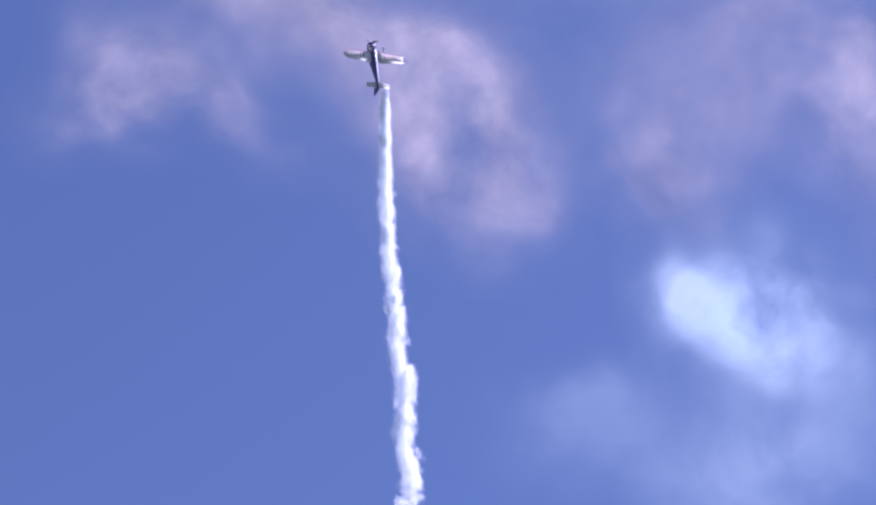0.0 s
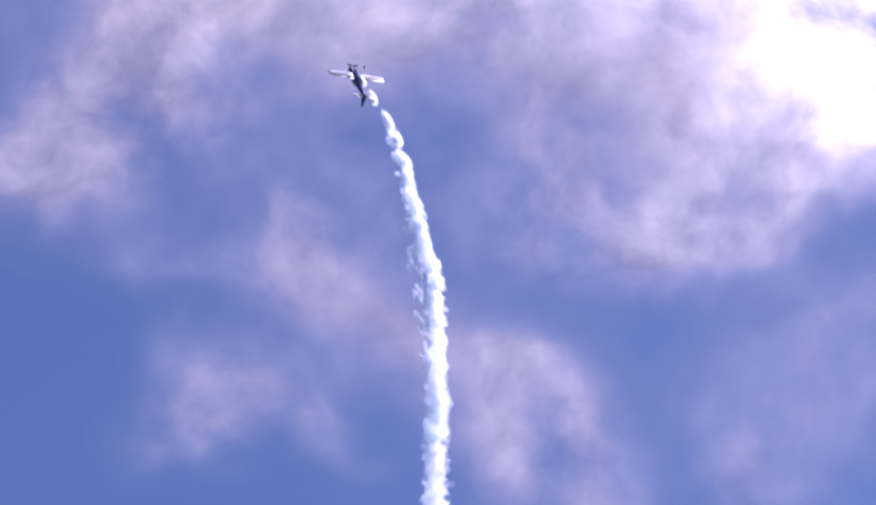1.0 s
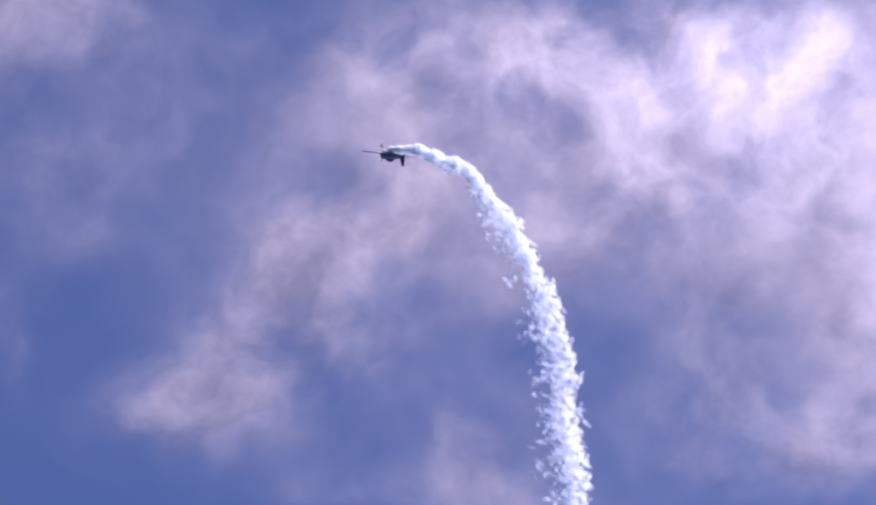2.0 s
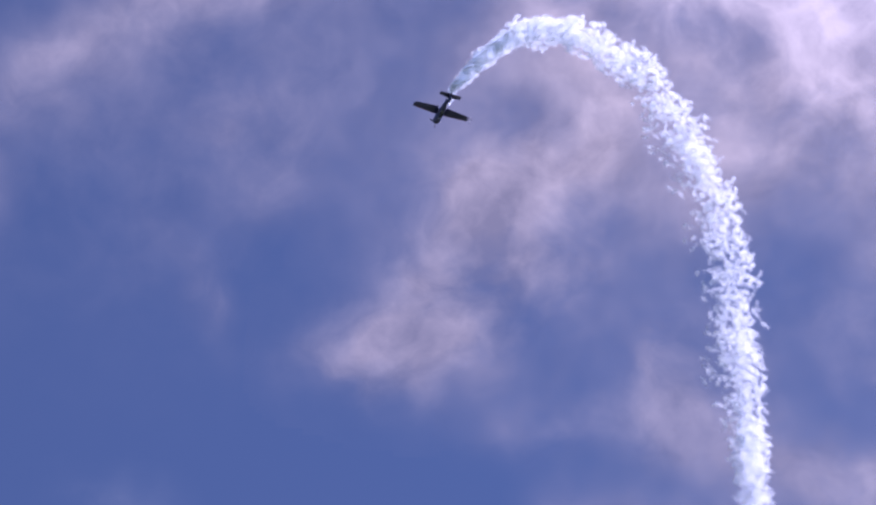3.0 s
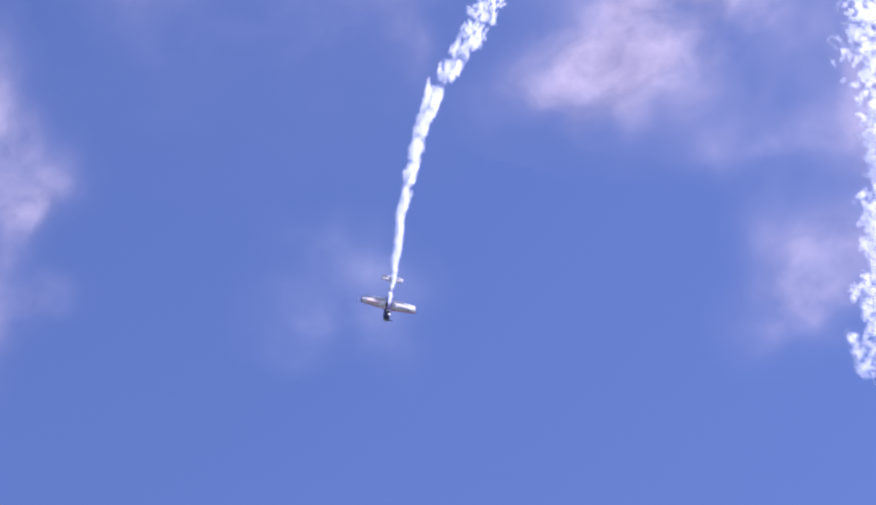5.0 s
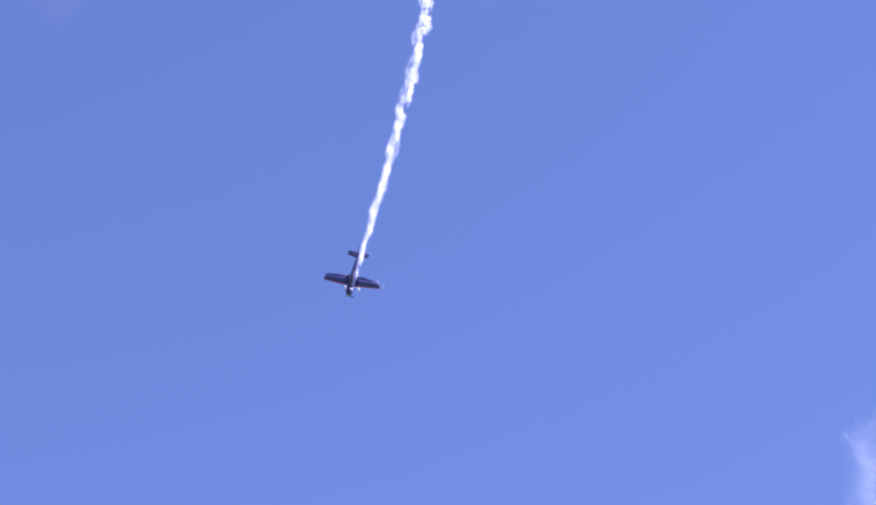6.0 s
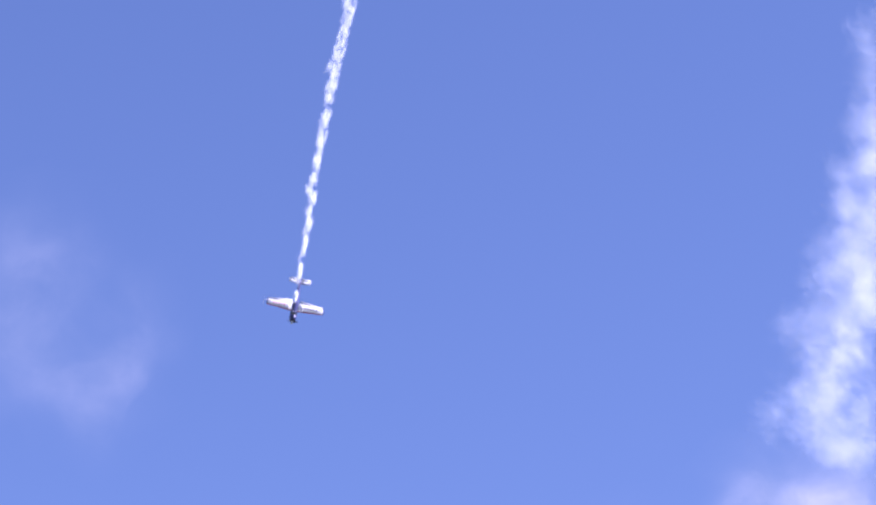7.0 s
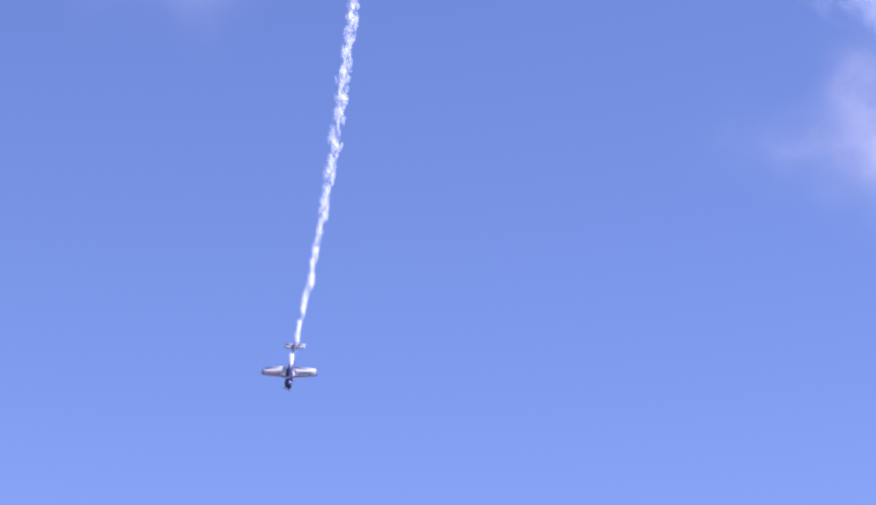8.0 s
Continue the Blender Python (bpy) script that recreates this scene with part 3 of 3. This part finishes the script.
PLANE_ROWS = [
    (0.0, pose(-8.05, 290.17, 259.15, 75.8, -77.9, -141.9)),
    (0.1, pose(-9.26, 289.20, 263.07, 85.1, -78.2, -151.1)),
    (0.2, pose(-10.52, 288.13, 267.05, 94.1, -78.1, -159.9)),
    (0.3, pose(-11.94, 286.95, 271.10, 103.5, -77.9, -169.2)),
    (0.4, pose(-13.54, 285.63, 275.24, 111.7, -77.0, -178.2)),
    (0.5, pose(-14.99, 284.27, 279.41, 118.4, -75.9, 174.1)),
    (0.6, pose(-15.95, 282.92, 283.56, 120.9, -75.1, 172.1)),
    (0.7, pose(-16.85, 281.58, 287.70, 125.0, -74.2, 168.3)),
    (0.8, pose(-17.94, 280.17, 291.88, 129.4, -73.3, 164.6)),
    (0.9, pose(-19.30, 278.83, 295.99, 131.3, -72.5, 163.3)),
    (1.0, pose(-20.88, 277.72, 299.86, 132.0, -71.9, 162.8)),
    (1.1, pose(-22.53, 277.00, 303.39, 134.2, -70.4, 160.6)),
    (1.2, pose(-24.13, 276.58, 306.66, 136.5, -68.9, 158.4)),
    (1.3, pose(-25.67, 276.34, 309.76, 139.1, -67.3, 156.3)),
    (1.4, pose(-27.22, 276.24, 312.70, 141.6, -65.8, 154.3)),
    (1.5, pose(-28.76, 276.16, 315.57, 143.8, -64.4, 152.7)),
    (1.6, pose(-30.39, 276.04, 318.38, 146.8, -60.0, 149.8)),
    (1.7, pose(-32.12, 275.92, 321.08, 149.5, -56.0, 146.6)),
    (1.8, pose(-33.87, 275.82, 323.62, 152.2, -52.4, 143.2)),
    (1.9, pose(-35.59, 275.77, 325.97, 154.7, -47.6, 139.1)),
    (2.0, pose(-37.29, 275.85, 328.03, 157.0, -43.3, 134.8)),
    (2.1, pose(-38.94, 276.10, 329.75, 159.7, -39.8, 129.7)),
    (2.2, pose(-40.61, 276.46, 331.16, 161.7, -37.5, 124.9)),
    (2.3, pose(-42.38, 276.85, 332.29, 164.0, -34.6, 125.8)),
    (2.4, pose(-44.25, 277.26, 333.16, 166.7, -31.5, 126.0)),
    (2.5, pose(-46.21, 277.70, 333.78, 169.8, -28.3, 125.6)),
    (2.6, pose(-48.24, 278.20, 334.16, 173.1, -25.0, 124.6)),
    (2.7, pose(-50.34, 278.76, 334.30, 174.9, -21.0, 124.5)),
    (2.8, pose(-52.50, 279.42, 334.20, 177.0, -16.9, 123.9)),
    (2.9, pose(-54.71, 280.18, 333.87, 179.4, -12.4, 122.9)),
    (3.0, pose(-56.97, 281.08, 333.30, -178.1, -7.7, 121.5)),
    (3.1, pose(-59.25, 282.12, 332.51, -174.0, -3.6, 121.3)),
    (3.2, pose(-61.58, 283.32, 331.49, -170.1, 0.1, 120.9)),
    (3.3, pose(-63.95, 284.69, 330.26, -166.3, 3.1, 120.4)),
    (3.4, pose(-66.40, 286.23, 328.82, -166.6, 7.8, 122.4)),
    (3.5, pose(-68.92, 287.90, 327.22, -166.3, 13.5, 124.3)),
    (3.6, pose(-71.42, 289.69, 325.50, -166.3, 17.3, 124.5)),
    (3.7, pose(-73.88, 291.55, 323.71, -166.1, 21.6, 125.2)),
    (3.8, pose(-76.28, 293.43, 321.88, -165.6, 26.2, 126.4)),
    (3.9, pose(-78.68, 295.37, 319.97, -165.3, 30.3, 127.0)),
    (4.0, pose(-81.03, 297.33, 318.01, -165.0, 34.1, 127.4)),
    (4.1, pose(-83.28, 299.27, 316.05, 177.3, 37.4, 128.0)),
    (4.2, pose(-85.48, 301.22, 314.04, 160.7, 41.0, 128.8)),
    (4.3, pose(-87.66, 303.24, 311.90, 146.4, 44.7, 129.8)),
    (4.4, pose(-89.80, 305.34, 309.64, 129.6, 48.8, 131.8)),
    (4.5, pose(-92.05, 307.61, 307.09, 110.5, 52.1, 133.1)),
    (4.6, pose(-94.41, 310.09, 304.21, 95.8, 54.9, 131.8)),
    (4.7, pose(-96.79, 312.64, 301.12, 81.2, 57.8, 131.1)),
    (4.8, pose(-99.22, 315.28, 297.81, 60.5, 60.7, 129.9)),
    (4.9, pose(-101.71, 317.85, 294.40, 32.0, 63.9, 129.5)),
    (5.0, pose(-104.22, 320.37, 290.90, 7.5, 67.1, 129.0)),
    (5.1, pose(-106.71, 322.83, 287.32, 10.5, 68.5, 132.7)),
    (5.2, pose(-109.21, 325.22, 283.64, 15.0, 69.7, 136.9)),
    (5.3, pose(-111.72, 327.62, 279.79, 6.6, 70.1, 139.1)),
    (5.4, pose(-114.24, 330.02, 275.77, -13.0, 70.5, 141.4)),
    (5.5, pose(-116.75, 332.42, 271.58, -32.5, 70.9, 143.7)),
    (5.6, pose(-119.25, 334.80, 267.23, -51.8, 71.4, 146.0)),
    (5.7, pose(-121.75, 337.17, 262.74, -71.1, 71.7, 148.4)),
    (5.8, pose(-124.23, 339.50, 258.11, -90.2, 72.1, 150.9)),
    (5.9, pose(-126.70, 341.78, 253.35, -109.3, 72.4, 153.6)),
    (6.0, pose(-129.16, 344.00, 248.49, -128.2, 72.7, 156.5)),
    (6.1, pose(-131.60, 346.16, 243.52, -147.0, 72.9, 159.5)),
    (6.2, pose(-134.03, 348.26, 238.45, -165.7, 73.1, 162.6)),
    (6.3, pose(-136.44, 350.31, 233.27, 175.6, 73.3, 165.4)),
    (6.4, pose(-138.80, 352.30, 227.98, 153.9, 73.7, 167.4)),
    (6.5, pose(-141.14, 354.19, 222.65, 132.3, 74.1, 169.9)),
    (6.6, pose(-143.44, 356.05, 217.17, 109.0, 75.1, 170.0)),
    (6.7, pose(-145.70, 357.82, 211.63, 85.7, 76.1, 170.4)),
    (6.8, pose(-147.91, 359.54, 206.01, 66.5, 77.0, 170.9)),
    (6.9, pose(-150.07, 361.16, 200.35, 57.0, 78.1, 172.2)),
    (7.0, pose(-152.17, 362.71, 194.63, 55.5, 79.2, 173.7)),
    (7.1, pose(-154.18, 364.21, 188.83, 61.0, 79.6, 177.3)),
    (7.2, pose(-156.15, 365.65, 182.95, 65.9, 80.0, -179.7)),
    (7.3, pose(-158.11, 367.03, 176.94, 72.5, 80.4, -175.7)),
    (7.4, pose(-160.10, 368.35, 170.75, 79.3, 80.8, -171.6)),
    (7.5, pose(-162.15, 369.60, 164.38, 86.3, 81.1, -167.2)),
    (7.6, pose(-164.28, 370.77, 157.78, 93.0, 81.4, -162.9)),
    (7.7, pose(-166.50, 371.84, 150.99, 100.6, 81.6, -157.6)),
    (7.8, pose(-168.76, 372.80, 144.06, 108.5, 81.7, -151.9)),
    (7.9, pose(-171.03, 373.65, 137.02, 117.0, 81.7, -145.7)),
    (8.0, pose(-173.29, 374.38, 129.91, 125.9, 81.7, -139.1)),
]
plane = aircraft()


def plane_at(t):
    """Place and turn of the aircraft at any time of the clip."""
    k = max(0, min(len(PLANE_ROWS) - 2, int(t / 0.1 + 1e-6)))
    (ta, a), (tb, b) = PLANE_ROWS[k], PLANE_ROWS[k + 1]
    f = max(0.0, min(1.0, (t - ta) / (tb - ta)))
    return a.translation.lerp(b.translation, f), a.to_quaternion().slerp(b.to_quaternion(), f)


# ---- smoke ----
OLD_SMOKE = [
    (-6.5, 296.9, 251.4),
    (-5.6, 304.3, 242.3),
    (-4.7, 311.1, 231.8),
    (-3.9, 316.8, 222.2),
    (-3.2, 321.4, 213.7),
    (-16.4, 337.0, 192.0),
    (-25.1, 342.0, 177.1),
    (-29.6, 346.6, 162.9),
    (-34.2, 350.7, 152.3),
    (-33.6, 354.6, 144.1),
]


def wisp_mesh(seed, long, wide, flecks, mat, small, large):
    """One wisp of smoke: a loose cloud of small domed shreds, densest in the middle."""
    wild = random.Random(seed)
    verts, faces, values = [], [], []
    for _ in range(flecks):
        size = wide * wild.uniform(small, large)
        g = [wild.gauss(0, 0.42) for _ in range(3)]
        r = math.sqrt(sum(c * c for c in g))
        if r > 1:
            g = [c * wild.uniform(0.4, 1.0) / r for c in g]
        room = max(0.05, wide / 2 - size * 0.7)
        p = Vector((g[0] * long / 2, g[1] * room, g[2] * room))
        turn = Euler([wild.uniform(0, 6.3) for _ in range(3)]).to_matrix()
        base, dome = len(verts), wild.uniform(0.15, 0.5)
        verts.append(p + turn @ Vector((0, 0, dome * size)))
        values.append(1.0)
        for i in range(7):
            a, far = 2 * math.pi * i / 7, size * wild.uniform(0.65, 1.15)
            verts.append(p + turn @ Vector((math.cos(a) * far, math.sin(a) * far, 0)))
            values.append(0.0)
        faces += [(base, base + 1 + i, base + 1 + (i + 1) % 7) for i in range(7)]
    me = bpy.data.meshes.new("smoke_wisp")
    me.from_pydata(verts, [], faces)
    me.attributes.new("droplets", "FLOAT", "POINT").data.foreach_set("value", values)
    me.polygons.foreach_set("use_smooth", [True] * len(me.polygons))
    me.materials.append(mat)
    return me


WISPS = [wisp_mesh(k, 2.3, 1.0, 18, SMOKE, 0.3, 0.62) for k in range(8)]
FINE_WISPS = [wisp_mesh(40 + k, 2.0, 0.9, 15, FINE_SMOKE, 0.28, 0.56) for k in range(8)]
MID_WISPS = [wisp_mesh(60 + k, 2.6, 1.7, 18, MID_SMOKE, 0.24, 0.5) for k in range(8)]
BIG_WISPS = [wisp_mesh(20 + k, 8.0, 6.5, 40, THIN_SMOKE, 0.16, 0.42) for k in range(8)]
rnd = random.Random(7)
trail = new("smoke_trail")
tagged(trail, "long white billowing smoke trail looping through the sky", "smoke trail", kind="stuff")
SECTIONS = []


def section(spec, name="smoke_section"):
    ob = new(name, rnd.choice(spec["meshes"]))
    ob.parent = trail
    wisps = []
    for _ in range(spec["count"]):
        w = new("smoke_wisp", rnd.choice(spec["meshes"]))
        w.parent = ob
        wisps.append(w)
    SECTIONS.append((ob, wisps, spec))


RATE = 20
for k in range(int(8.0 * RATE)):
    born = (k + 0.5) / RATE
    loop = born < 4.2
    section({"born": born, "meshes": WISPS + FINE_WISPS if 3.8 < born < 4.8 else (WISPS if loop else FINE_WISPS), "count": 50 if born < 3.4 else 30})
# the trail that hangs there from before
step, along = 2.2, 0.0
tail0 = plane_at(0)[0] + plane_at(0)[1] @ Vector((-2.5, 0, -0.6))
OLD_PATH = [tail0] + [Vector(p) for p in OLD_SMOKE]
cum = [0.0]
for a, b in zip(OLD_PATH, OLD_PATH[1:]):
    cum.append(cum[-1] + (b - a).length)
while along < cum[-1]:
    k = max(i for i in range(len(cum)) if cum[i] <= along)
    k = min(k, len(OLD_PATH) - 2)
    f = (along - cum[k]) / (cum[k + 1] - cum[k])
    big = along > 62
    section({"born": -along / 41.0, "meshes": BIG_WISPS if big else (MID_WISPS), "count": 16 if big else 30,
             "start": OLD_PATH[k].lerp(OLD_PATH[k + 1], f), "way": (OLD_PATH[k] - OLD_PATH[k + 1]).normalized(), "gap": step})
    step = 2.2 if along < 62 else 3.0
    along += step


def spread(age, born):
    """Half width of the trail, in metres, at an age in seconds; wider where the aircraft pulls hard."""
    pull = float(np.interp(born, (-0.2, 0.3, 0.6, 1.2, 2.0, 3.0, 3.5, 4.0, 4.4, 5.0, 8.0), (1.0, 1.2, 1.75, 2.0, 2.2, 2.3, 2.1, 1.9, 1.35, 1.1, 1.05)))
    grown = min(1.0, age / float(np.interp(born, (1.2, 2.0), (1.3, 0.5))))
    knob = 1.0 + 1.2 * math.exp(-((born + 0.57) / 0.1) ** 2) * min(1.0, max(0.0, age + born) / 4)
    wide = float(np.interp(age, (0.0, 0.15, 0.4, 0.8, 1.4, 3.3, 5.0, 9.0, 12.0), (0.22, 0.55, 0.95, 1.3, 1.75, 2.5, 3.2, 6.5, 8.5)))
    return knob * (1 + (pull - 1) * grown) * wide


# how far the wash of the wings throws the smoke, and the wind that carries it: time of birth and metres, metres a second
WASH = [
    (-3.2, -0.6, -0.0, -0.0), (-1.8, -0.5, -0.6, 0.0), (-1.0, -0.0, -1.2, 0.1), (-0.5, -0.9, -1.4, 0.1),
    (-0.2, -0.1, -0.3, -0.5), (0.0, 0.8, 2.5, -1.7), (0.2, 2.5, 5.6, -2.8), (0.4, 5.4, 6.6, -2.4),
    (0.7, 5.9, 7.8, -2.6), (1.0, 6.8, 6.8, -2.1), (1.3, 7.8, 2.7, -1.0), (1.6, 5.8, -2.4, 0.5),
    (2.0, 2.8, -4.3, 0.5), (2.4, 0.0, -4.4, 0.2), (2.8, 0.1, -3.4, 0.1), (3.2, 1.0, -2.3, 0.1),
    (3.6, 1.5, -1.3, 0.1), (4.0, 1.6, -0.2, -0.3), (4.4, -0.9, -0.8, 0.0), (4.8, -1.5, -0.5, 0.0),
    (5.3, 1.6, 1.2, -0.5), (6.0, 0.7, 0.6, -0.1), (7.0, -0.5, -0.9, 0.9), (8.0, 1.6, -0.5, 0.5),
]
WIND = [
    (-3.2, -4.9, -3.7, 0.1), (-1.8, -4.8, -3.6, 0.1), (-1.0, -4.7, -3.6, 0.0), (-0.5, -4.9, -3.7, -0.0),
    (-0.2, -4.3, -4.1, -0.2), (0.0, -3.8, -4.5, -0.6), (0.2, -3.8, -4.7, -0.9), (0.4, -3.8, -4.9, -1.0),
    (0.7, -3.2, -4.8, -0.9), (1.0, -2.5, -4.6, -0.7), (1.3, -2.3, -4.6, -0.4), (1.6, -2.3, -4.7, 0.0),
    (2.0, -2.1, -4.9, 0.4), (2.4, -1.8, -4.7, 0.4), (2.8, -1.4, -4.3, 0.2), (3.2, -1.2, -3.8, -0.1),
    (3.6, -1.4, -3.8, -0.2), (4.0, -2.0, -4.0, -0.0), (4.4, -2.5, -4.2, 0.1), (4.8, -2.6, -4.2, 0.1),
    (5.3, -2.5, -4.1, 0.1), (6.0, -2.4, -4.1, 0.1), (7.0, -2.3, -4.1, 0.2), (8.0, -2.0, -4.0, 0.2),
]


def thrown(table, born):
    return Vector([float(np.interp(born, [r[0] for r in table], [r[c] for r in table])) for c in (1, 2, 3)])


def motions():
    walk(plane, PLANE_ROWS)
    for ob, wisps, spec in SECTIONS:
        born = spec["born"]
        wash, wind = thrown(WASH, born), thrown(WIND, born)
        if "start" in spec:
            turn = spec["way"].to_track_quat("X", "Z").to_matrix().to_4x4()
            start = spec["start"] + wash
            rows = [(t, Matrix.Translation(start + wind * t) @ turn) for t in (0.0, 2.0, 4.0, 8.0)]
            gap = spec["gap"]
        else:
            times = [0.1 * i for i in range(int(born / 0.1 + 1e-6) + 1) if i == 0 or born - 0.1 * i > 0.02]
            rows = []
            for t in times:
                p, q = plane_at(t)
                rows.append((t, Matrix.Translation(p + q @ Vector((0.1, 0, 0.05))) @ q.to_matrix().to_4x4()))
            p, q = plane_at(born)
            out = p + q @ Vector((0.3, 0, -0.62))
            turn = q.to_matrix().to_4x4()
            rows.append((born, Matrix.Translation(out) @ turn))
            for age in (0.1, 0.25, 0.5, 0.9, 1.6, 3.0, 5.0, 8.0):
                if born + age < 8.3:
                    rows.append((born + age, Matrix.Translation(out + wind * age + wash * (1 - math.exp(-age / 0.3))) @ turn))
            gap = (plane_at(min(8.0, born + 0.025))[0] - plane_at(max(0.0, born - 0.025))[0]).length
        walk(ob, rows)
        # the smoke hangs together in curled clumps, each with its own reach and lean
        clumps = [((k + rnd.uniform(0.2, 0.8)) / max(1, round(gap / 1.3)) - 0.5, rnd.uniform(0.7, 1.18), rnd.uniform(0, 6.283), rnd.uniform(0, 0.28)) for k in range(max(1, round(gap / 1.3)))]
        inward = turn.to_3x3().inverted() @ Vector((-0.95, 0, -0.3))
        for w in wisps:
            place, reach, lean, off = rnd.choice(clumps)
            ang, rad = rnd.uniform(0, 6.283), math.sqrt(rnd.uniform(0, 1)) * 0.74
            shift = place * gap + rnd.gauss(0, 0.45)
            roll, yaw, pitch = rnd.uniform(-150, 150), rnd.uniform(15, 60) * (1.0 if born < 4.2 else 0.6) * rnd.choice((-1, 1)), rnd.uniform(-40, 40)
            lead = rnd.gauss(0, 0.35)
            veil = rnd.uniform(0.4, 1.0) * 3.4 if 0.25 < born < 1.5 and rnd.uniform(0, 1) < 0.16 else 0.0
            rows, seen = [], set()
            for age in sorted(a for a in (-born, max(0, -born), 0.12, 0.3, 0.6, 1.0, 2.0, 4.0, 8.0 - born) if a >= -born - 1e-6):
                t = born + age
                if t < -1e-6 or t > 8.31 or frame(t) in seen:
                    continue
                seen.add(frame(t))
                live = max(0.0, age)
                half = spread(live, born) if live > 0.02 else 0.0
                side = half * (rad * reach * math.cos(ang) + off * math.cos(lean))
                rise = half * (rad * reach * math.sin(ang) + off * math.sin(lean))
                turned = min(1.0, live / 1.5)
                along_by = shift * min(1.0, live / 0.1) + lead * min(live, 3.0)
                extra = inward * veil * min(1.0, live / 0.9)
                rows.append((t, pose(along_by + extra.x, side + extra.y, rise + extra.z, roll * min(1.0, live / 2.5) * 0.4, pitch * turned, yaw * turned)))
            if len(rows) == 1:
                rows.append((8.2, rows[0][1]))
            walk(w, rows)


motions()
